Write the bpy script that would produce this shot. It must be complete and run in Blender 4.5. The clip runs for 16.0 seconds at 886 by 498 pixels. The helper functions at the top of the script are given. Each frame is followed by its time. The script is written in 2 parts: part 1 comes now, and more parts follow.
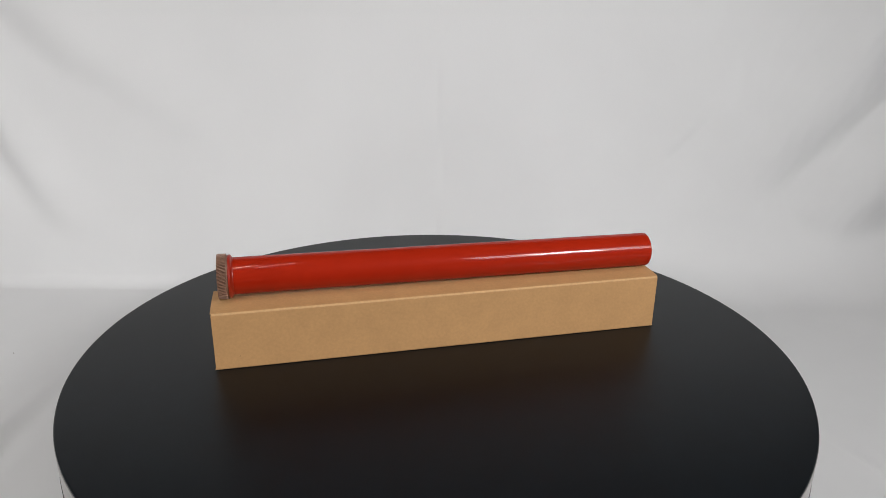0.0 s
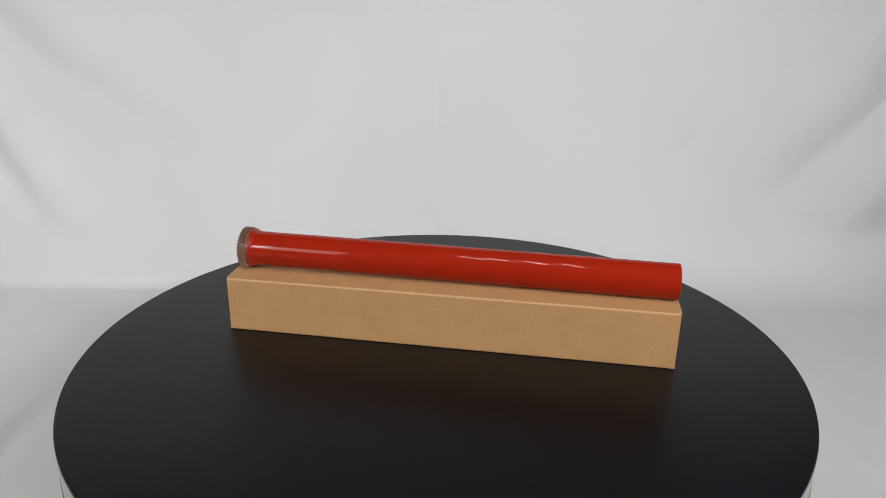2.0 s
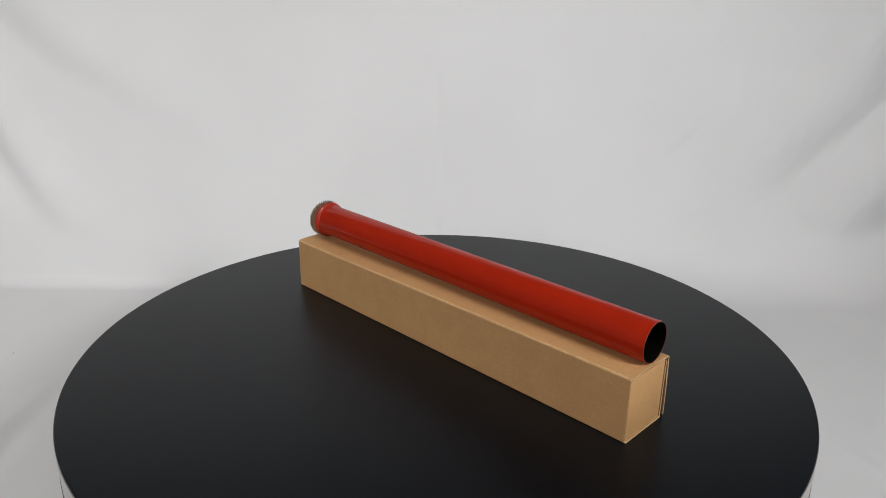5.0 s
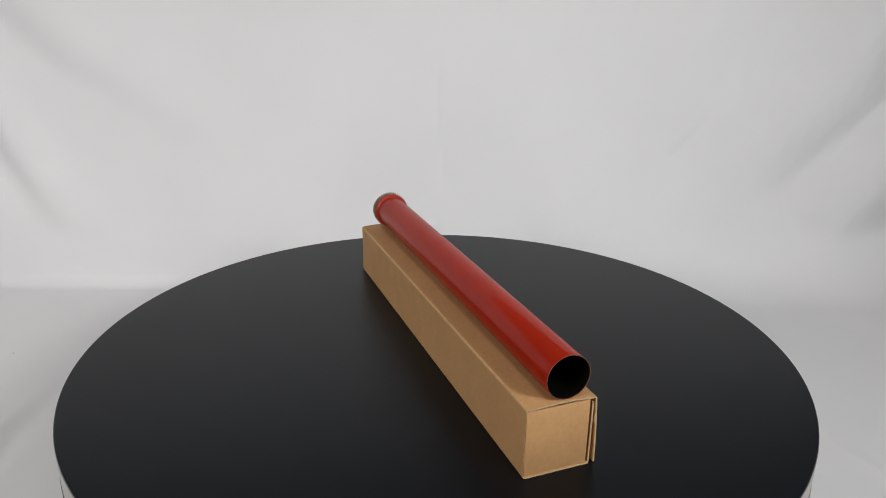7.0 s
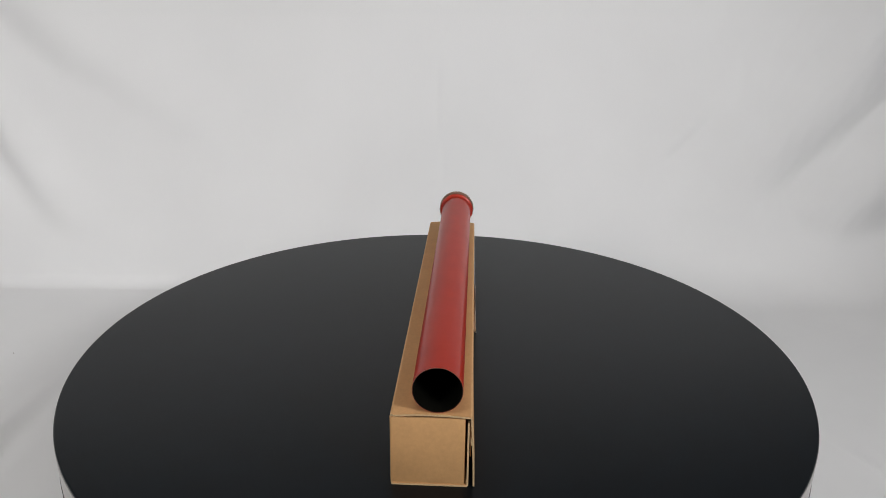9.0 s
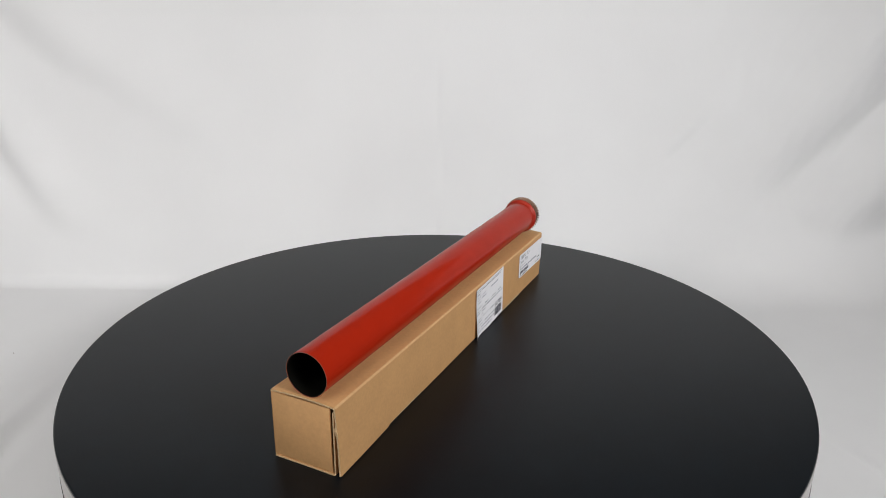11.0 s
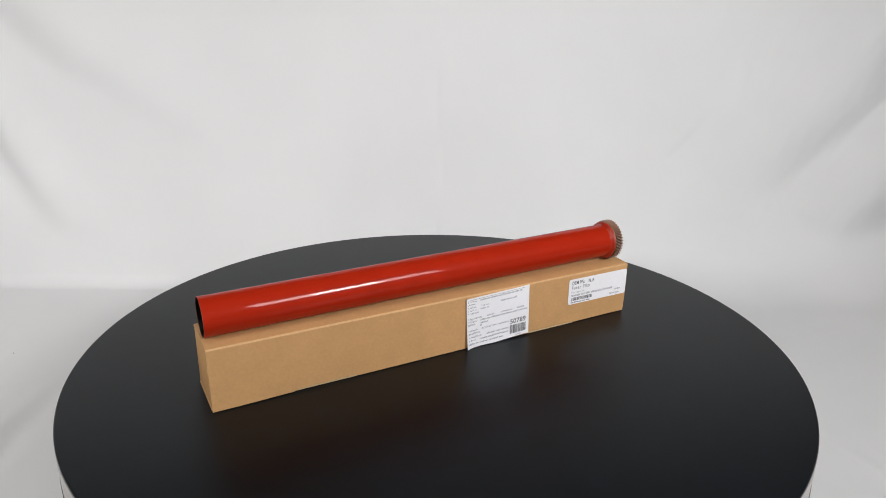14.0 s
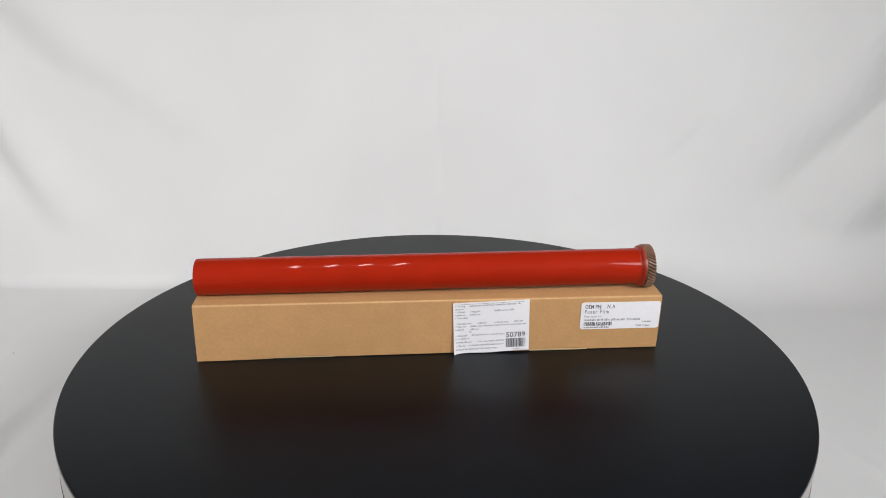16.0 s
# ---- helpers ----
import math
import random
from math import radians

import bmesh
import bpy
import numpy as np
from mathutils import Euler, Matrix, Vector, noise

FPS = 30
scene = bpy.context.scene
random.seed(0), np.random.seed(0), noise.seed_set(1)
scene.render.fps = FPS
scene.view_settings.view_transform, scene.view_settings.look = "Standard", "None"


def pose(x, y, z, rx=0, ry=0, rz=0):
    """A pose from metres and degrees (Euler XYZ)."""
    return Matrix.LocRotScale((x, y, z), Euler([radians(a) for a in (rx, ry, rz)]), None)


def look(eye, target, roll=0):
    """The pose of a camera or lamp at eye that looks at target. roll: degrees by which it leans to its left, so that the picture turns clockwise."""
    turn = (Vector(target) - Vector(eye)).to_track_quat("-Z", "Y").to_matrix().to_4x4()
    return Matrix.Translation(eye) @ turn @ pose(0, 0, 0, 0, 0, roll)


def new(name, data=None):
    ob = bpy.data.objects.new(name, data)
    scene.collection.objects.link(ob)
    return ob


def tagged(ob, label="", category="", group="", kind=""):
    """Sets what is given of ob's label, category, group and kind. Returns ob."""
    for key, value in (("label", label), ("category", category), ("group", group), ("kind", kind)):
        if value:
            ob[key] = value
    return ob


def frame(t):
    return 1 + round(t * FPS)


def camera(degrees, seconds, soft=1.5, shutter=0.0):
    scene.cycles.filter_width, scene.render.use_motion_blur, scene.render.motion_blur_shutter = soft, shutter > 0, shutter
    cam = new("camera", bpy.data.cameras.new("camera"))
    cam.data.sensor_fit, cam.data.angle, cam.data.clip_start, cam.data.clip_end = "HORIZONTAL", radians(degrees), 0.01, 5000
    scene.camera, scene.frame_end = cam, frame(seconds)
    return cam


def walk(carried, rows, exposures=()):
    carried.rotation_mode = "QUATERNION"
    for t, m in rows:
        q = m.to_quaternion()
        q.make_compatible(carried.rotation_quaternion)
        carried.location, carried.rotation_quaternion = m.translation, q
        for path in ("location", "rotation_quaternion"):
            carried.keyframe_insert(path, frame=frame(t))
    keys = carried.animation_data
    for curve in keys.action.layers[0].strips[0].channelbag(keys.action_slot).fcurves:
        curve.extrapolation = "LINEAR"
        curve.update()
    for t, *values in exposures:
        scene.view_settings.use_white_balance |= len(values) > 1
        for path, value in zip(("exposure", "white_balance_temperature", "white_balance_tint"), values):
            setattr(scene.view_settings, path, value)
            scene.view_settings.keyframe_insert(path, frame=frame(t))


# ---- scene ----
cam = camera(65.57, 16.0, soft=0.9)
EYE = Vector((0.0, -0.52473, 0.26466))
AIM = EYE + Vector((0.005891, 0.943079, -0.332518))
VIEW = look(EYE, AIM, 0.718)
walk(cam, [(0.0, VIEW), (16.0, VIEW)], exposures=[(0.0, 0.0), (9.2, 0.0), (11.3, 0.2), (16.0, 0.2)])

# ---- light: two soft boxes with a hot spot beside the camera, ceiling tubes, dim room ----
world = bpy.data.worlds.new("room_air")
scene.world = world
world.use_nodes = True
world.node_tree.nodes["Background"].inputs[0].default_value = (0.9, 0.95, 1.0, 1)
world.node_tree.nodes["Background"].inputs[1].default_value = 0.02


def area_lamp(name, eye, target, width, height, watts, colour):
    data = bpy.data.lights.new(name, "AREA")
    data.shape, data.size, data.size_y, data.energy, data.color = "RECTANGLE", width, height, watts, colour
    ob = new(name, data)
    ob.matrix_world = look(eye, target)
    return ob


for eye, target, watts, spread, colour in (((0.89, -0.90, 0.75), (-0.03, 0.29, 0.07), 3.35, 85, (0.99, 0.988, 0.998)),
                                           ((-0.83, -0.78, 0.53), (-0.45, 0.25, 0.04), 4.5, 158, (1.0, 0.988, 0.982))):
    near = Vector(eye) + 0.006 * (Vector(target) - Vector(eye)).normalized()
    for lamp in (area_lamp("softbox_light", eye, target, 0.54, 0.36, 0.55 * watts, colour),
                 area_lamp("softbox_hot_spot", near, target, 0.20, 0.22, 0.45 * watts, colour)):
        lamp.data.spread = radians(spread)
for x in (-0.35, -0.22, -0.09, 0.04):
    area_lamp("ceiling_tube_light", (x, -0.75, 2.0), (x, -0.7499, 0), 0.025, 0.5, 1.7, (1.0, 0.95, 0.90))


# ---- materials ----
def material(name, colour, rough=0.6, metal=0.0, scale=40.0, amount=0.08, bump=0.0, bump_scale=300.0, coat=0.0,
             stretch=(1, 1, 1), tint=None, shine=0.5, mottle=0.0, mottle_scale=8.0):
    """A surface with grain at one scale, mottling at another and a fine relief."""
    m = bpy.data.materials.new(name)
    m.use_nodes = True
    nt = m.node_tree
    b = nt.nodes["Principled BSDF"]
    b.inputs["Roughness"].default_value, b.inputs["Metallic"].default_value = rough, metal
    b.inputs["Coat Weight"].default_value = coat
    b.inputs["Specular IOR Level"].default_value = shine
    b.inputs["Coat Roughness"].default_value = 0.04
    co = nt.nodes.new("ShaderNodeTexCoord")
    mp = nt.nodes.new("ShaderNodeMapping")
    mp.inputs["Scale"].default_value = stretch
    nt.links.new(co.outputs["Object"], mp.inputs["Vector"])

    def noise_at(s, detail=4.0):
        n = nt.nodes.new("ShaderNodeTexNoise")
        n.inputs["Scale"].default_value, n.inputs["Detail"].default_value = s, detail
        nt.links.new(mp.outputs[0], n.inputs["Vector"])
        return n

    grain = noise_at(scale)
    ramp = nt.nodes.new("ShaderNodeValToRGB")
    lo = [c * (1 - amount) for c in colour]
    hi = [min(1, c * (1 + amount)) for c in (tint or colour)]
    ramp.color_ramp.elements[0].position, ramp.color_ramp.elements[1].position = 0.3, 0.7
    ramp.color_ramp.elements[0].color, ramp.color_ramp.elements[1].color = (*lo, 1), (*hi, 1)
    nt.links.new(grain.outputs["Fac"], ramp.inputs[0])
    out = ramp.outputs[0]
    if mottle:
        big = noise_at(mottle_scale, 3.0)
        rng = nt.nodes.new("ShaderNodeMapRange")
        rng.inputs[1].default_value, rng.inputs[2].default_value = 0.3, 0.7
        rng.inputs[3].default_value, rng.inputs[4].default_value = 1 - mottle, 1 + mottle
        nt.links.new(big.outputs["Fac"], rng.inputs[0])
        mix = nt.nodes.new("ShaderNodeVectorMath")
        mix.operation = "SCALE"
        nt.links.new(out, mix.inputs[0])
        nt.links.new(rng.outputs[0], mix.inputs["Scale"])
        out = mix.outputs[0]
    nt.links.new(out, b.inputs["Base Color"])
    if bump:
        fine = noise_at(bump_scale, 3.0)
        bp = nt.nodes.new("ShaderNodeBump")
        bp.inputs["Strength"].default_value, bp.inputs["Distance"].default_value = bump, 0.001
        nt.links.new(fine.outputs["Fac"], bp.inputs["Height"])
        nt.links.new(bp.outputs[0], b.inputs["Normal"])
    return m


CLOTH = material("white_cloth", (0.78, 0.78, 0.78), 0.9, scale=5, amount=0.02, bump=0.15, bump_scale=900, mottle=0.02, mottle_scale=3)
BLACK_TOP = material("black_laminate", (0.0015, 0.0034, 0.0054), 0.39, scale=60, amount=0.25, bump=0.03, bump_scale=700, mottle=0.1, shine=0.27)
DARK_RING = material("dark_ring", (0.03, 0.028, 0.027), 0.6, scale=60, amount=0.2)
WHITE_EDGE = material("white_edge_band", (0.45, 0.43, 0.42), 0.5, scale=30, amount=0.05, mottle=0.05)
GREY_BASE = material("grey_metal_base", (0.35, 0.35, 0.36), 0.4, 0.6, scale=30)
KRAFT = material("kraft_cardboard", (0.562, 0.317, 0.136), 0.7, scale=420, amount=0.045, bump=0.10, bump_scale=1100,
                 mottle=0.045, mottle_scale=55, shine=0.3)
# paler for the folds: rubbed board, plus light caught on rounded edges painted in
KRAFT_FOLD = material("worn_lit_cardboard_fold", (0.61, 0.37, 0.175), 0.75, scale=420, amount=0.08, bump=0.10, bump_scale=1100, shine=0.3)
KRAFT_EDGE = material("cut_cardboard", (0.56, 0.39, 0.21), 0.85, scale=900, amount=0.15, bump=0.3, bump_scale=1500)
RED = material("red_coated_film", (0.385, 0.0185, 0.0045), 0.48, scale=60, amount=0.04, bump=0.012, bump_scale=60,
               mottle=0.03, mottle_scale=20, shine=0.04, coat=0.39)
RED_COLLAR = material("red_collar", (0.36, 0.019, 0.005), 0.34, scale=200, amount=0.06, bump=0.03, bump_scale=200)
LINING = material("dark_film_lining", (0.004, 0.004, 0.003), 0.35, scale=60, amount=0.2, shine=0.25)
LIP = material("tan_film_lip", (0.24, 0.07, 0.035), 0.5, scale=200, amount=0.1)
GEAR = material("brown_gear_plastic", (0.27, 0.15, 0.10), 0.42, scale=300, amount=0.15, bump=0.05, bump_scale=900)
PAPER = material("white_label_paper", (0.90, 0.89, 0.915), 0.5, scale=300, amount=0.02, mottle=0.015, mottle_scale=40)
INK = material("black_ink", (0.07, 0.07, 0.085), 0.6, scale=900, amount=0.3)
PALE_INK = material("grey_ink", (0.26, 0.27, 0.30), 0.6, scale=900, amount=0.3)
SPECK = material("brown_speck", (0.12, 0.06, 0.03), 0.8, scale=900, amount=0.3)
PLASTER = material("room_plaster", (0.22, 0.22, 0.22), 0.9, scale=8, amount=0.04, bump=0.1, bump_scale=60)


# ---- mesh helpers ----
def part(name, bm, mat, parent=None, label="", smooth=0.6):
    me = bpy.data.meshes.new(name)
    bmesh.ops.recalc_face_normals(bm, faces=bm.faces)
    bm.to_mesh(me)
    bm.free()
    for m in mat if isinstance(mat, (list, tuple)) else [mat]:
        me.materials.append(m)
    if smooth:
        me.shade_smooth()
        me.set_sharp_from_angle(angle=smooth)
    ob = new(name, me)
    if parent:
        ob.parent = parent
    return tagged(ob, label)


def box(x0, x1, y0, y1, z0, z1, bevel=0.0, bm=None):
    bm = bm or bmesh.new()
    made = bmesh.ops.create_cube(bm, size=1, matrix=Matrix.Translation(((x0 + x1) / 2, (y0 + y1) / 2, (z0 + z1) / 2))
                                 @ Matrix.Diagonal((x1 - x0, y1 - y0, z1 - z0, 1)))
    if bevel:
        edges = list({e for v in made["verts"] for e in v.link_edges})
        bmesh.ops.bevel(bm, geom=edges, offset=bevel, segments=2, profile=0.5, affect="EDGES")
    return bm


def revolve(profile, n=96, closed=True, axis="Z"):
    """Turn a list of (radius, height) round an axis."""
    bm = bmesh.new()
    rings = []
    for r, h in profile:
        ring = []
        for i in range(n):
            a = 2 * math.pi * i / n
            p = (r * math.cos(a), r * math.sin(a), h)
            ring.append(bm.verts.new(p if axis == "Z" else (p[2], p[0], p[1])))
        rings.append(ring)
    pairs = list(zip(rings, rings[1:])) + ([(rings[-1], rings[0])] if closed else [])
    for a, b in pairs:
        for i in range(n):
            bm.faces.new((a[i], a[(i + 1) % n], b[(i + 1) % n], b[i]))
    return bm


def folded_sheet(path, xs, thick, inset=None, worn_lit=()):
    """Board of a given thickness swept along x; path(x) gives (y, z) points of its outer side, the inner side lies to
    the left.
    inset[i] shortens the board at point i; the last argument lists rubbed folds, painted paler as if catching light."""
    bm = bmesh.new()
    rows = []
    for x in xs:
        pts = [Vector(p) for p in path(x)]
        a, b = [], []
        for i, p in enumerate(pts):
            d = (pts[min(i + 1, len(pts) - 1)] - pts[max(i - 1, 0)]).normalized()
            q = p + Vector((-d.y, d.x)) * thick
            lim = xs[-1] - (inset[i] if inset else 0)
            xx = max(-lim, min(lim, x))
            a.append(bm.verts.new((xx, *p)))
            b.append(bm.verts.new((xx, *q)))
        rows.append((a, b))
    n = len(rows[0][0])
    for (a, b), (c, d) in zip(rows, rows[1:]):
        for i in range(n - 1):
            f = bm.faces.new((a[i], c[i], c[i + 1], a[i + 1]))
            f.material_index = 2 if i in worn_lit else 0
            bm.faces.new((b[i], b[i + 1], d[i + 1], d[i]))
        for i in (0, n - 1):
            f = bm.faces.new((a[i], b[i], d[i], c[i]))
            f.material_index = 1
    for a, b in (rows[0], rows[-1]):
        for i in range(n - 1):
            f = bm.faces.new((a[i], a[i + 1], b[i + 1], b[i]))
            f.material_index = 1
    return bm


def writing(text, size, x, y, parent, mat, name="print", squeeze=1.0, space=1.0, bold=0.0):
    cu = bpy.data.curves.new(name, "FONT")
    cu.body, cu.size, cu.offset, cu.resolution_u, cu.space_character = text, size, bold, 2, space
    tmp = bpy.data.objects.new(name, cu)
    scene.collection.objects.link(tmp)
    bpy.context.view_layer.update()
    me = bpy.data.meshes.new_from_object(tmp.evaluated_get(bpy.context.evaluated_depsgraph_get()))
    bpy.data.objects.remove(tmp)
    me.transform(Matrix.Translation((x, y, 0.00022)) @ Matrix.Diagonal((squeeze, 1, 1, 1)))
    me.materials.clear()
    me.materials.append(mat)
    ob = new(name, me)
    ob.parent = parent
    return tagged(ob, kind="stuff")


def ease(k):
    k = max(0.0, min(1.0, k))
    return k * k * (3 - 2 * k)


# ---- backdrop cloth ----
FLOOR_Z = -0.12


def near_line(px, pz, pts):
    """Signed distance to a line of points, and how far along its chord (0 to 1) a place lies; px and pz are arrays."""
    best, side = np.full(px.shape, 9.0), np.zeros(px.shape)
    for (ax, az), (bx, bz) in zip(pts, pts[1:]):
        dx, dz = bx - ax, bz - az
        s = np.clip(((px - ax) * dx + (pz - az) * dz) / (dx * dx + dz * dz), 0, 1)
        ex, ez = px - ax - s * dx, pz - az - s * dz
        d = np.hypot(ex, ez)
        closer = d < best
        best = np.where(closer, d, best)
        side = np.where(closer, np.copysign(d, dx * ez - dz * ex), side)
    (ax, az), (bx, bz) = pts[0], pts[-1]
    far = ((px - ax) * (bx - ax) + (pz - az) * (bz - az)) / ((bx - ax) ** 2 + (bz - az) ** 2)
    return side, np.clip(far, 0, 1)


# folds of the hanging cloth: points (x, z), width at its two ends, slope of its shaded flank, and whether it fades in as well as out
WALL_FOLDS = [
    ([(-0.612, 0.293), (-0.558, 0.245), (-0.502, 0.191), (-0.446, 0.161), (-0.397, 0.126), (-0.347, 0.091), (-0.295, 0.06), (-0.242, 0.041)],
     0.022, 0.020, -0.34, False),
    ([(-0.636, 0.151), (-0.601, 0.08), (-0.564, 0.015), (-0.545, -0.019), (-0.517, -0.043), (-0.472, -0.066)], 0.017, 0.020, -0.52, False),
    ([(-0.48, -0.058), (-0.442, -0.08), (-0.403, -0.092)], 0.010, 0.010, -0.07, True),
    ([(0.666, 0.267), (0.61, 0.172), (0.587, 0.137), (0.551, 0.102), (0.518, 0.074), (0.485, 0.043), (0.454, 0.024), (0.414, 0.008)],
     0.042, 0.020, 1.0, False),
    ([(0.643, 0.176), (0.611, 0.147), (0.593, 0.13), (0.579, 0.112)], 0.007, 0.004, 0.30, False),
    ([(0.386, 0.141), (0.364, 0.12), (0.346, 0.099), (0.327, 0.082), (0.305, 0.06), (0.286, 0.046)], 0.006, 0.009, 0.30, True),
    ([(0.371, 0.299), (0.368, 0.26), (0.356, 0.227), (0.344, 0.197)], 0.011, 0.011, 0.10, False),
    ([(0.407, 0.227), (0.403, 0.198), (0.404, 0.16), (0.399, 0.129)], 0.007, 0.009, 0.10, True),
    ([(0.456, 0.25), (0.444, 0.205), (0.441, 0.168), (0.438, 0.145)], 0.008, 0.008, 0.13, True),
    ([(0.453, 0.133), (0.45, 0.114), (0.444, 0.098)], 0.005, 0.005, 0.18, True),
    ([(0.719, 0.049), (0.653, -0.013), (0.605, -0.043), (0.557, -0.068)], 0.050, 0.036, 0.9, False),
    ([(0.655, 0.324), (0.574, 0.236), (0.526, 0.183), (0.493, 0.129)], 0.036, 0.030, 0.16, False),
]
# folds of the lying cloth: points (x, y)
FLOOR_FOLDS = [
    ([(-0.410, -0.05), (-0.412, 0.029), (-0.408, 0.069), (-0.398, 0.16)], 0.012, 0.009, 0.5, False),
    ([(-0.378, -0.12), (-0.372, -0.037), (-0.352, 0.02)], 0.012, 0.010, 0.16, False),
    ([(-0.60, 0.15), (-0.565, 0.238), (-0.557, 0.27), (-0.54, 0.33)], 0.010, 0.010, 0.06, True),
    ([(0.430, -0.075), (0.401, -0.012), (0.385, 0.022), (0.360, 0.065)], 0.0055, 0.0045, -0.75, False),
    ([(0.56, 0.09), (0.529, 0.125), (0.504, 0.156), (0.483, 0.174), (0.455, 0.195)], 0.008, 0.007, -0.3, False),
]


def fold_height(u, v, folds):
    h = np.zeros(u.shape)
    for pts, w0, w1, slope, both in folds:
        s, far = near_line(u, v, pts)
        w = w0 + (w1 - w0) * far
        fade = np.sin(np.pi * far) if both else 1 - far ** 1.6
        k = s / w
        h += slope * fade * w * k * np.exp(-np.where(k * slope < 0, (k / 2.1) ** 2, (k / 1.5) ** 2))
    return h


def backdrop():
    bm = bmesh.new()
    floor_n, bend_n, wall_n = 190, 14, 150
    xs = np.concatenate((np.linspace(-1.15, -0.72, 24)[:-1], np.linspace(-0.72, 0.72, 340), np.linspace(0.72, 1.15, 24)[1:]))
    yc = 0.405 + 0.036 * xs + 0.03 * xs * xs
    r = 0.020 + 0.080 * np.array([ease((x + 0.05) / 0.45) for x in xs])
    lying = [yc - r - (1.0 + yc - r) * (1 - i / floor_n) ** 1.6 for i in range(floor_n)]
    rise = 0.46 - 0.06 * np.clip(xs / 0.6, -1, 1) - FLOOR_Z - r
    rows = []
    for y in lying:
        h = fold_height(xs, y, FLOOR_FOLDS) + np.array([0.002 * noise.noise((x * 4, yy * 4, 3)) for x, yy in zip(xs, y)])
        rows.append(zip(xs, y, FLOOR_Z + h * np.minimum(1.0, (yc - r - y) / 0.08)))
    for i in range(bend_n + wall_n):
        a = math.pi / 2 * min(1.0, i / bend_n)
        k = max(0, i - bend_n) / (wall_n - 1)
        z = FLOOR_Z + r - r * math.cos(a) + rise * k
        full = np.clip((z - FLOOR_Z) / 0.07, 0, 1) ** 1.5
        ripple = np.array([0.010 * noise.noise((x * 2.2, zz * 2.2, 7)) + 0.0022 * noise.noise((x * 10 - math.copysign(6, x) * zz, zz * 5, 2))
                           + 0.0016 * ease((x - 0.15) / 0.3) * noise.noise((x * 24 - zz * 19, zz * 6 + x * 5, 9))
                           + 0.0007 * ease((x - 0.35) / 0.2) * noise.noise((x * 70 - zz * 40, zz * 30 + x * 10, 4)) for x, zz in zip(xs, z)])
        rows.append(zip(xs, yc - r + r * math.sin(a) + (fold_height(xs, z, WALL_FOLDS) + ripple) * full + 0.08 * rise * k, z))
    rows = [[bm.verts.new(p) for p in row] for row in rows]
    for a, b in zip(rows, rows[1:]):
        for j in range(len(xs) - 1):
            bm.faces.new((a[j], a[j + 1], b[j + 1], b[j]))
    ob = part("backdrop", bm, CLOTH, smooth=3.0)
    mod = ob.modifiers.new("thickness", "SOLIDIFY")
    mod.thickness, mod.offset = 0.0008, -1
    return tagged(ob, "softly creased white cloth sweeping from table to wall", "backdrop", kind="structure")


backdrop()


def room():
    for name, dims in (("wall_north", (-1.9, 1.9, 1.2, 1.3, -0.9, 2.3)), ("wall_south", (-1.9, 1.9, -2.7, -2.6, -0.9, 2.3)),
                       ("wall_west", (-2.0, -1.9, -2.7, 1.3, -0.9, 2.3)), ("wall_east", (1.9, 2.0, -2.7, 1.3, -0.9, 2.3)),
                       ("floor", (-2.0, 2.0, -2.7, 1.3, -1.0, -0.9)), ("ceiling", (-2.0, 2.0, -2.7, 1.3, 2.3, 2.4))):
        tagged(part(name, box(*dims), PLASTER, smooth=0), "plain grey plastered room surface", "room", kind="structure")
    table = tagged(new("table"), "plain table hidden under the white cloth", "table")
    part("tabletop", box(-1.1, 1.1, -0.95, 0.40, FLOOR_Z - 0.05, FLOOR_Z - 0.012, 0.004), WHITE_EDGE, table)
    for x in (-1.0, 1.0):
        for y in (-0.88, 0.32):
            part("leg", box(x - 0.03, x + 0.03, y - 0.03, y + 0.03, -0.9, FLOOR_Z - 0.05, 0.003), WHITE_EDGE, table)


room()


# ---- turntable ----
R_TOP = 0.2849


def turntable():
    thing = tagged(new("turntable"), "round turntable with black laminate top and white edge", "turntable")
    thing.location = (0.0003, -0.0058, FLOOR_Z)
    z = -FLOOR_Z
    part("base", revolve([(0.001, 0.001), (0.20, 0.001), (0.20, z - 0.032), (0.001, z - 0.032)], 64), GREY_BASE, thing)
    platter = part("platter", revolve([(0.001, z - 0.027), (R_TOP - 0.001, z - 0.027), (R_TOP + 0.0003, z - 0.026),
                                       (R_TOP + 0.0003, z - 0.0022), (0.001, z - 0.0022)], 256), WHITE_EDGE, thing,
                   "white edge band below the black top")
    # added dark ring, slightly proud, draws the dark line below the band
    part("lower_ring", revolve([(0.22, z - 0.0305), (R_TOP - 0.001, z - 0.0305), (R_TOP + 0.0007, z - 0.0295), (R_TOP + 0.0007, z - 0.0278),
                                (R_TOP - 0.001, z - 0.0272), (0.22, z - 0.0272)], 256), DARK_RING, platter, "thin dark ring under the white band")
    part("top", revolve([(0.001, z - 0.002), (R_TOP - 0.0004, z - 0.002), (R_TOP, z - 0.0012), (R_TOP - 0.0003, z - 0.0004),
                         (R_TOP - 0.001, z), (R_TOP - 0.003, z), (0.15, z), (0.001, z)], 256), BLACK_TOP, platter, "matte black laminate disc", smooth=0.3)
    return platter


# ---- cardboard carton ----
L, W, H, T = 0.370, 0.0472, 0.0471, 0.0011


def arc(cy, cz, r, a0, a1, n=5):
    return [(cy + r * math.cos(radians(a0 + (a1 - a0) * i / n)), cz + r * math.sin(radians(a0 + (a1 - a0) * i / n))) for i in range(n + 1)]


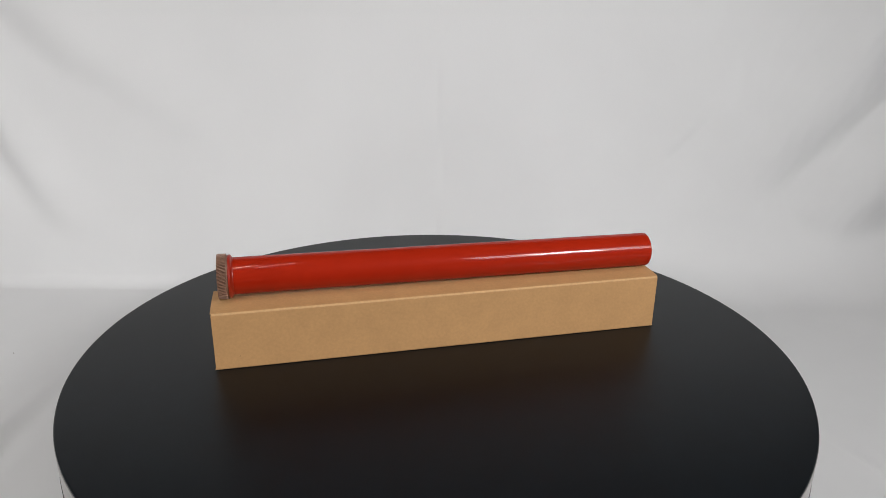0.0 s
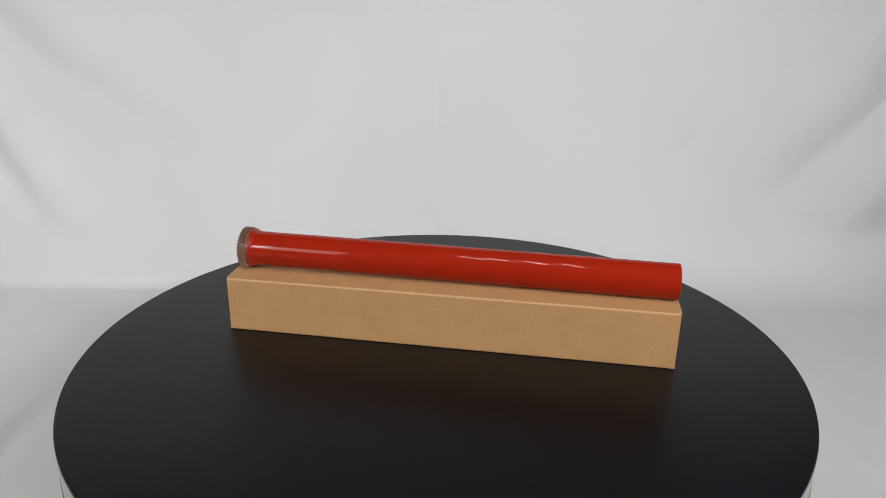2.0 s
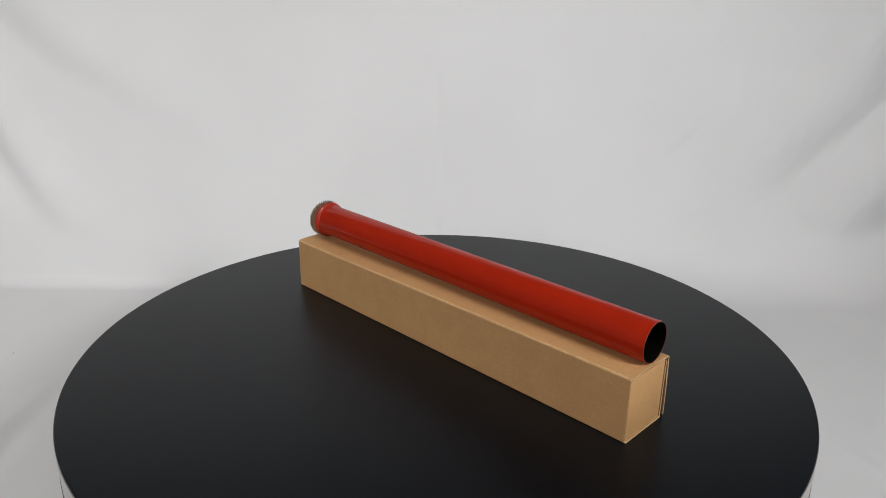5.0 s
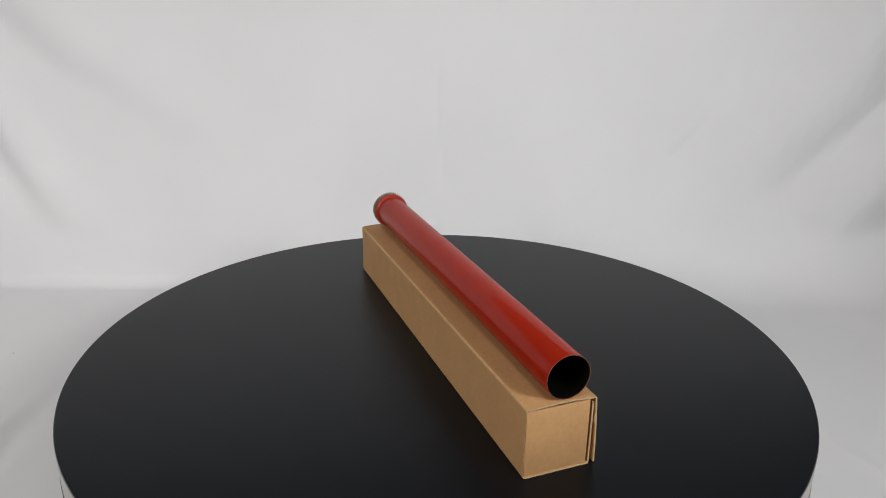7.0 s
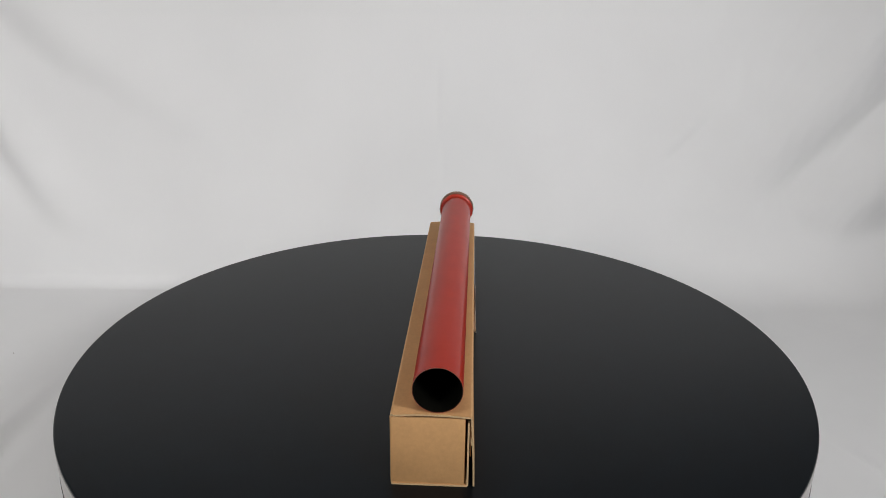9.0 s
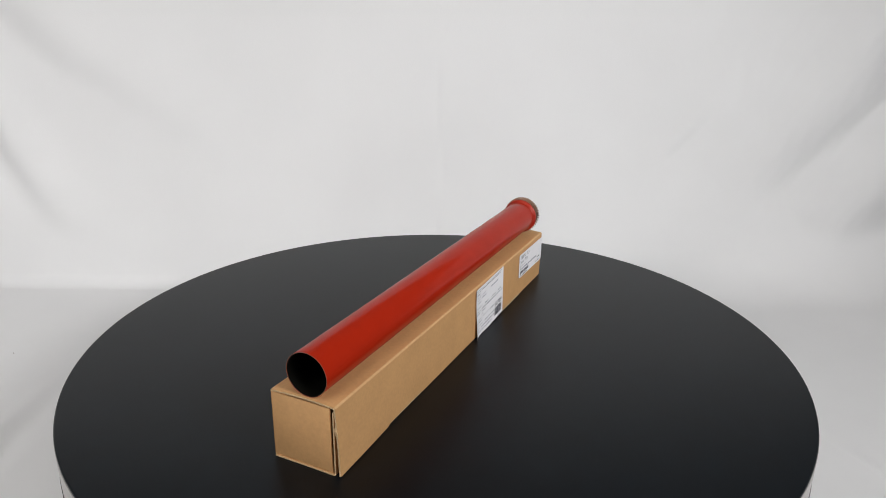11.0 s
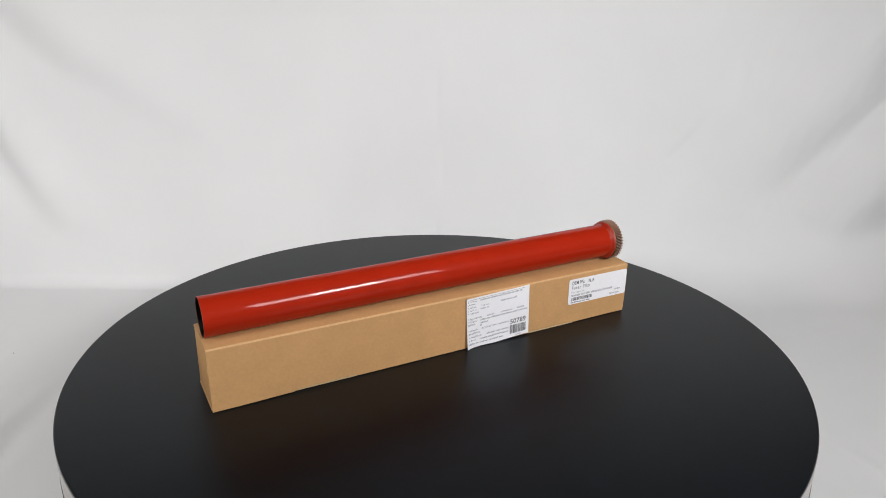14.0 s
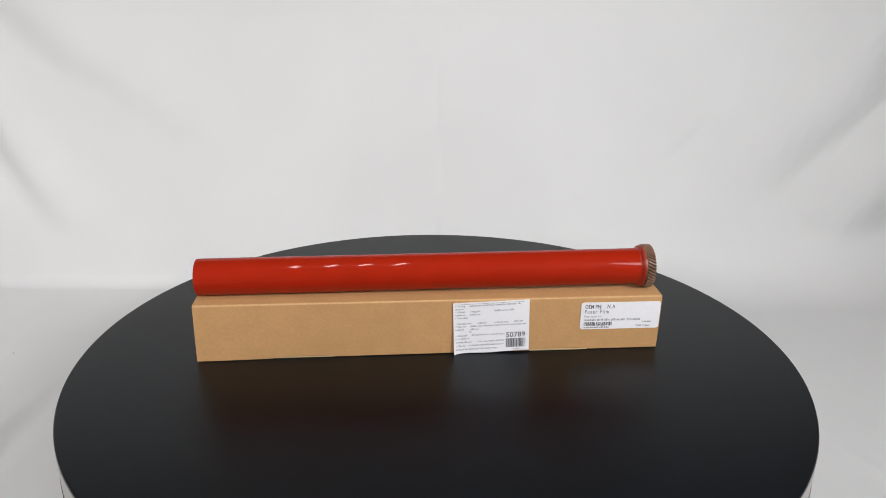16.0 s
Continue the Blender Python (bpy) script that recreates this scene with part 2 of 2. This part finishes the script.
def carton():
    thing = tagged(new("carton"), "long narrow kraft cardboard carton with two white labels", "box")
    hw, r, r2 = W / 2, 0.0016, 0.0012

    def blank(x):
        """The folded blank from the flap's lower edge over the lid, down the back, under the tray and up its inner front."""
        flare = 0.0019 * ease((x - 0.09) / 0.095)
        bow = 0.0004 * math.sin(9 * x) - 0.0003
        notch = ease((abs(x) - 0.078) / 0.003) * ease((0.127 - abs(x)) / 0.003)
        low = 0.0007 + 0.0014 * notch
        top = H + 0.0002 * math.sin(8 * x + 1)
        back = 0.0003 * math.sin(11 * x + 2)
        pts = [(hw + (flare + bow) * (1 - k) + 0.0004 * math.sin(math.pi * k), low + (H - r - 0.0006 - low) * k) for k in (0, 0.06, 0.2, 0.4, 0.6, 0.8, 1)]
        pts += arc(hw - r, top - r, r, 0, 90)
        pts += [(hw - r - 0.0006, top), (hw * 0.5, top + 0.0007), (0, top + 0.0010), (-hw * 0.5, top + 0.0007), (-hw + r + 0.0006, top)]
        pts += arc(-hw + r, top - r, r, 90, 180)
        pts += [(-hw, H - r - 0.0008), (-hw + 0.0002 + back, H * 0.65), (-hw + 0.0002 + back, H * 0.35), (-hw, r2 + 0.0006)]
        pts += arc(-hw + r2, r2, r2, 180, 270)
        pts += [(0, 0.0)]
        pts += arc(hw - 0.0016 - r2, r2, r2, 270, 360)
        pts += [(hw - 0.0016, H * 0.5), (hw - 0.0016, H - 0.004)]
        return pts

    pts = blank(0.0)
    inset = [0.0] * 18 + [0.0009] * (len(pts) - 18)
    for i, (y, z) in enumerate(pts):
        if i >= 18 and z < 0.0004:
            inset[i] = 0.0
        if i >= len(pts) - 6:
            inset[i] = 0.0006
    worn_lit = {8, 9, 10, 19, 20, 21, 22}
    xs = [-L / 2 + L * i / 148 for i in range(149)]
    part("folded_blank", folded_sheet(blank, xs, T, inset, worn_lit), [KRAFT, KRAFT_EDGE, KRAFT_FOLD], thing, smooth=0.9)
    for s in (-1, 1):
        x0, x1 = sorted((s * (L / 2 - 0.0004), s * (L / 2 - 0.0004 - T)))
        part("end_panel", box(x0, x1, -hw + 0.0003, hw - 0.0040, 0.0014, H - T - 0.0003, 0.0009), [KRAFT], thing)
        x0, x1 = sorted((s * (L / 2 - 0.002), s * (L / 2 - 0.014)))
        part("dust_flap", box(x0, x1, hw - 0.0013, hw - 0.0005, H * 0.42, H - 0.004, 0.0003), [KRAFT], thing)
        x0, x1 = sorted((s * 0.0785, s * 0.1265))
        part("locking_tab", box(x0, x1, hw - 0.0024, hw - 0.0004, 0.0003, 0.0014, 0.0002), [KRAFT_EDGE], thing)
    torn = box(-0.0009, 0.0, -0.0004, 0.0004, -0.0022, 0.0022, 0.0002)
    rnd = random.Random(4)
    for v in torn.verts:
        v.co += Vector((rnd.uniform(-1, 1) * 0.0002, rnd.uniform(-1, 1) * 0.0003, rnd.uniform(-1, 1) * 0.0006))
    part("torn_fibre", torn, [KRAFT_EDGE], thing, "frayed pale board fibre in the flap gap").matrix_local = pose(L / 2 + 0.0001, hw - 0.0004, H * 0.66, 7)
    part("speck", revolve([(0.00001, 0.0), (0.0004, 0.0), (0.0003, 0.0001), (0.00001, 0.00012)], 12), [SPECK], thing,
         "tiny dark stain").matrix_local = pose(-L / 2 + 0.019, -hw + 0.0001, 0.0105, 90)
    return thing


def sticker(thing, name, w, h, place, tilt, corner, label):
    """A paper label on the flap; its own x runs towards the gear end, y upwards."""
    bm = bmesh.new()
    pts = []
    for cx, cy, a0 in ((w - corner, h - corner, 0), (corner, h - corner, 90), (corner, corner, 180), (w - corner, corner, 270)):
        for i in range(6):
            a = radians(a0 + 18 * i)
            pts.append((cx + corner * math.cos(a), cy + corner * math.sin(a)))
    lo = [bm.verts.new((x, y, 0)) for x, y in pts]
    hi = [bm.verts.new((x, y, 0.00015)) for x, y in pts]
    bm.faces.new(lo[::-1])
    bm.faces.new(hi)
    for i in range(len(pts)):
        k = (i + 1) % len(pts)
        bm.faces.new((lo[i], lo[k], hi[k], hi[i]))
    ob = part(name, bm, PAPER, thing, label, smooth=0)
    x, z = place
    m = Matrix(((-1, 0, 0, x), (0, 0, 1, W / 2 + 0.0006), (0, 1, 0, z), (0, 0, 0, 1)))
    ob.matrix_local = m @ pose(0, 0, 0, 0, 0, tilt)
    return ob


def bars(rows, parent, mat, name="print", seed=1):
    """Unreadable lines of print as short dashes. rows: x, y, length, height."""
    rnd = random.Random(seed)
    bm = bmesh.new()
    for x, y, length, height in rows:
        end = x + length
        left = rnd.randint(6, 18)
        while x < end:
            w = min(end - x, rnd.uniform(0.10, 0.26) * height)
            if w > 0.05 * height:
                hh = height * rnd.choice((0.65, 0.7, 0.75, 1.0))
                box(x, x + w, y, y + hh, 0.0001, 0.00022, bm=bm)
            x += w + rnd.uniform(0.12, 0.26) * height
            left -= 1
            if not left:
                left = rnd.randint(6, 18)
                x += 0.45 * height
    return tagged(part(name, bm, mat, parent, smooth=0), kind="stuff")


def barcode(x0, x1, y0, y1, parent, seed=3):
    rnd = random.Random(seed)
    bm = bmesh.new()
    unit = (x1 - x0) / 70
    x = x0
    while x < x1:
        w = unit * rnd.choice((1, 1, 2, 3))
        box(x, min(x + w, x1), y0, y1, 0.0001, 0.00022, bm=bm)
        x += w + unit * rnd.choice((1, 1, 2, 2))
    return tagged(part("barcode", bm, INK, parent, smooth=0), kind="stuff")


def import_label(thing):
    w, h = 0.0612, 0.0446

    def lift(x, y):
        """The free corner curls off the board, and the edges wave a little."""
        corner = max(0.0, 1 - x / 0.009) ** 2 * max(0.0, 1 - y / 0.030)
        return 0.0016 * corner + 0.0006 * max(0.0, 1 - x / 0.004) ** 2 + 0.00015 * max(0.0, 1 - y / 0.005) * (1 + math.sin(300 * x))

    bm = bmesh.new()
    cols, lines = 56, 40
    sheets = []
    for z in (0.0, 0.00015):
        sheets.append([[bm.verts.new((w * i / cols, h * j / lines + 0.00025 * math.sin(150 * w * i / cols) * (j == 0), z))
                        for i in range(cols + 1)] for j in range(lines + 1)])
    for grid, flip in zip(sheets, (True, False)):
        for j in range(lines):
            for i in range(cols):
                q = (grid[j][i], grid[j][i + 1], grid[j + 1][i + 1], grid[j + 1][i])
                bm.faces.new(q[::-1] if flip else q)
    lo, hi = sheets
    rim = [(0, i) for i in range(cols)] + [(j, cols) for j in range(lines)] + [(lines, i) for i in range(cols, 0, -1)] + [(j, 0) for j in range(lines, 0, -1)]
    for (a, b), (c, d) in zip(rim, rim[1:] + rim[:1]):
        bm.faces.new((lo[a][b], lo[c][d], hi[c][d], hi[a][b]))
    ob = part("import_label", bm, PAPER, thing, "white paper label with small print, barcode and number, one corner curling", smooth=0.9)
    ob.matrix_local = Matrix(((-1, 0, 0, -0.0165), (0, 0, 1, W / 2 + 0.0006), (0, 1, 0, 0.0001), (0, 0, 0, 1))) @ pose(0, 0, 0, 0, 0, 1.8)
    kids = []
    for text, x, y in (("1. Tên hàng:", 0.0015, 0.0409), ("2. Xuất xứ:", 0.0015, 0.0359), ("Trung quốc", 0.0135, 0.0359), ("3. Mã số lô:", 0.0015, 0.0332),
                       ("4. Thành phần:", 0.0015, 0.0306), ("5. Ngày nhập khẩu:", 0.0015, 0.0257), ("6. Hạn sử dụng:", 0.0330, 0.0257),
                       ("7. Dùng cho:", 0.0015, 0.0231), ("9. Hướng dẫn:", 0.0015, 0.0152), ("10. Nhập khẩu tại:", 0.0015, 0.0094),
                       ("ĐỂ NƠI KHÔ RÁO,", 0.0150, 0.0152), ("11. Địa chỉ:", 0.0015, 0.0062)):
        kids.append(writing(text, 0.0020, x, y, ob, INK, squeeze=0.84))
    rows = []
    for y, spans in ((0.0409, ((0.0132, 0.041),)), (0.0384, ((0.0015, 0.007),)), (0.0359, ((0.033, 0.016),)), (0.0332, ((0.0135, 0.008),)),
                     (0.0257, ((0.0195, 0.008), (0.0490, 0.007))), (0.0231, ((0.0132, 0.046),)), (0.0205, ((0.0015, 0.007), (0.0135, 0.007))),
                     (0.0183, ((0.013, 0.0015),)), (0.0152, ((0.0305, 0.0105),)), (0.0124, ((0.0015, 0.011),)),
                     (0.0094, ((0.0195, 0.021),)), (0.0062, ((0.0125, 0.028),)), (0.0030, ((0.0015, 0.034),))):
        rows += [(x, y, n, 0.0015) for x, n in spans]
    kids.append(bars(rows, ob, PALE_INK, seed=5))
    kids.append(part("rule", box(0.001, 0.057, 0.0430, 0.0432, 0.0001, 0.00022), PALE_INK, ob, smooth=0))
    kids.append(writing("50789", 0.0064, 0.0422, 0.0124, ob, INK, "number", bold=0.00007))
    kids.append(barcode(0.0422, 0.0582, 0.0034, 0.0112, ob))
    kids.append(bars([(0.048, 0.0012, 0.006, 0.001)], ob, PALE_INK, "code_line", seed=9))
    for sheet in [ob] + kids:
        for v in sheet.data.vertices:
            v.co.z += lift(v.co.x, v.co.y)


def product_label(thing):
    ob = sticker(thing, "product_label", 0.0656, 0.0236, (-0.1186, 0.0190), -0.2, 0.0022, "white rounded sticker with printed product name")
    writing("OEM PN:", 0.0048, 0.0030, 0.0182, ob, INK, squeeze=0.72, space=1.05, bold=0.00006)
    writing("N.A", 0.0048, 0.0212, 0.0182, ob, INK, squeeze=0.72, space=1.2, bold=0.00006)
    writing("Fuser Film", 0.0046, 0.0030, 0.0139, ob, PALE_INK, squeeze=0.78, space=1.32, bold=0.00009)
    writing("For use in", 0.0027, 0.0030, 0.0104, ob, PALE_INK, squeeze=0.95, space=1.3, bold=0.00004)
    bars([(0.0030, 0.0073, 0.047, 0.0021)], ob, PALE_INK, seed=12)
    barcode(0.0032, 0.0265, 0.0030, 0.0062, ob, seed=14)
    bars([(0.0032, 0.0010, 0.021, 0.0014), (0.052, 0.0054, 0.007, 0.0012)], ob, INK, seed=15)
    writing("Made in Japan", 0.0024, 0.0465, 0.0019, ob, PALE_INK, squeeze=0.88, bold=0.00004)


# ---- red film sleeve with gear ----
TUBE_R, GEAR_R, TUBE_LEN, GEAR_W = 0.01448, 0.0176, 0.3562, 0.0060


def film_sleeve():
    """Local x runs from the open end towards the gear."""
    thing = tagged(new("fuser_sleeve"), "glossy red film sleeve with brown helical gear end", "printer part")
    n, r = 96, TUBE_R
    length = TUBE_LEN - 0.002
    outer = [(r - 0.0001, 0.0), (r, 0.0002), (r, 0.0008)] + [(r + 0.00004 * math.sin(23 * k), length * k / 24) for k in range(1, 24)] + [(r, length)]
    part("sleeve", revolve(outer + [(r - 0.0002, length), (r - 0.0002, 0.0)], n, axis="X"), RED, thing, smooth=0.3)
    part("lip", revolve([(r - 0.00002, -0.0001), (r - 0.00002, 0.0001), (r - 0.0003, 0.0001), (r - 0.0003, -0.0001)], n, axis="X"),
         LIP, thing, "thin tan cut edge")
    part("inner_lining", revolve([(r - 0.00025, 0.0002), (r - 0.00025, TUBE_LEN), (r - 0.0006, TUBE_LEN), (r - 0.0006, 0.0002)], n, axis="X"),
         LINING, thing, "dark inner lining")
    g = GEAR_R - 0.0009
    end = TUBE_LEN - 0.0024
    part("collar", revolve([(r + 0.0001, end - 0.0034), (r + 0.0003, end - 0.0026), (r + 0.0008, end - 0.0021), (g - 0.0007, end - 0.0017),
                            (g - 0.0002, end - 0.0014), (g, end - 0.0009), (g, end + 0.0003), (r - 0.0008, end + 0.0003), (r - 0.0008, end - 0.0034)],
                           n, axis="X"), RED_COLLAR, thing, "flared red collar", smooth=0.9)
    band = 0.0017
    part("shoulder", revolve([(r - 0.001, end + 0.0004), (GEAR_R - 0.0018, end + 0.0004), (GEAR_R - 0.0015, end + 0.0007), (GEAR_R - 0.0015, end + band),
                              (r - 0.001, end + band)], n, axis="X"), GEAR, thing, "smooth brown shoulder beside the gear teeth")
    bm = bmesh.new()
    teeth, steps, twist = 40, 6, radians(12)
    shape = ((0.0, 0.0), (0.14, 0.0), (0.42, 1.0), (0.60, 1.0), (0.88, 0.0))
    root = GEAR_R - 0.0025
    rings = []
    for k in range(steps + 1):
        x = end + band + (TUBE_LEN + GEAR_W - end - band) * k / steps
        ring = []
        for i in range(teeth):
            for f, hgt in shape:
                a = 2 * math.pi * (i + f) / teeth + twist * k / steps
                rad = root + (GEAR_R - root) * hgt
                ring.append(bm.verts.new((x, rad * math.cos(a), rad * math.sin(a))))
        rings.append(ring)
    m = len(rings[0])
    for a, b in zip(rings, rings[1:]):
        for i in range(m):
            bm.faces.new((a[i], a[(i + 1) % m], b[(i + 1) % m], b[i]))
    for ring, x in ((rings[0], end + band), (rings[-1], TUBE_LEN + GEAR_W)):
        hub = [bm.verts.new((x, 0.011 * math.cos(2 * math.pi * i / m), 0.011 * math.sin(2 * math.pi * i / m))) for i in range(m)]
        for i in range(m):
            bm.faces.new((ring[i], ring[(i + 1) % m], hub[(i + 1) % m], hub[i]))
    part("gear", bm, GEAR, thing, "brown helical plastic gear", smooth=0.4)
    return thing


def lint_speck(x, y):
    bm = bmesh.new()
    bmesh.ops.create_icosphere(bm, subdivisions=1, radius=1, matrix=Matrix.Diagonal((0.0009, 0.0007, 0.0004, 1)))
    ob = tagged(part("lint_speck", bm, SPECK), "tiny dark lint speck lying on the white cloth", "lint", "lint on the cloth")
    ob.location = (x, y, FLOOR_Z + 0.0022)


lint_speck(-0.489, 0.184)
lint_speck(0.420, 0.366)
platter = turntable()
box_thing = carton()
import_label(box_thing)
product_label(box_thing)
sleeve = film_sleeve()

CARTON_AT = pose(0.0061, 0.0055, 0.0, 0, 0, -0.76)
OPEN_END, GEAR_END = Vector((0.1897, 0.0065, 0.0629)), Vector((-0.1664, 0.0123, 0.0658))


def along(a, b):
    x = (b - a).normalized()
    y = Vector((0, 0, 1)).cross(x).normalized()
    z = x.cross(y)
    m = Matrix((x, y, z)).transposed().to_4x4()
    m.translation = a
    return m


SLEEVE_AT = along(OPEN_END, GEAR_END)


def motions():
    def turn(t):
        return pose(0, 0, 0, 0, 0, 14.34 - 11.8165 * t + 0.000755 * t * t)
    times = [0.5 * i for i in range(33)]
    walk(platter, [(t, turn(t)) for t in times])
    walk(box_thing, [(t, turn(t) @ CARTON_AT) for t in times])
    walk(sleeve, [(t, turn(t) @ SLEEVE_AT) for t in times])


motions()
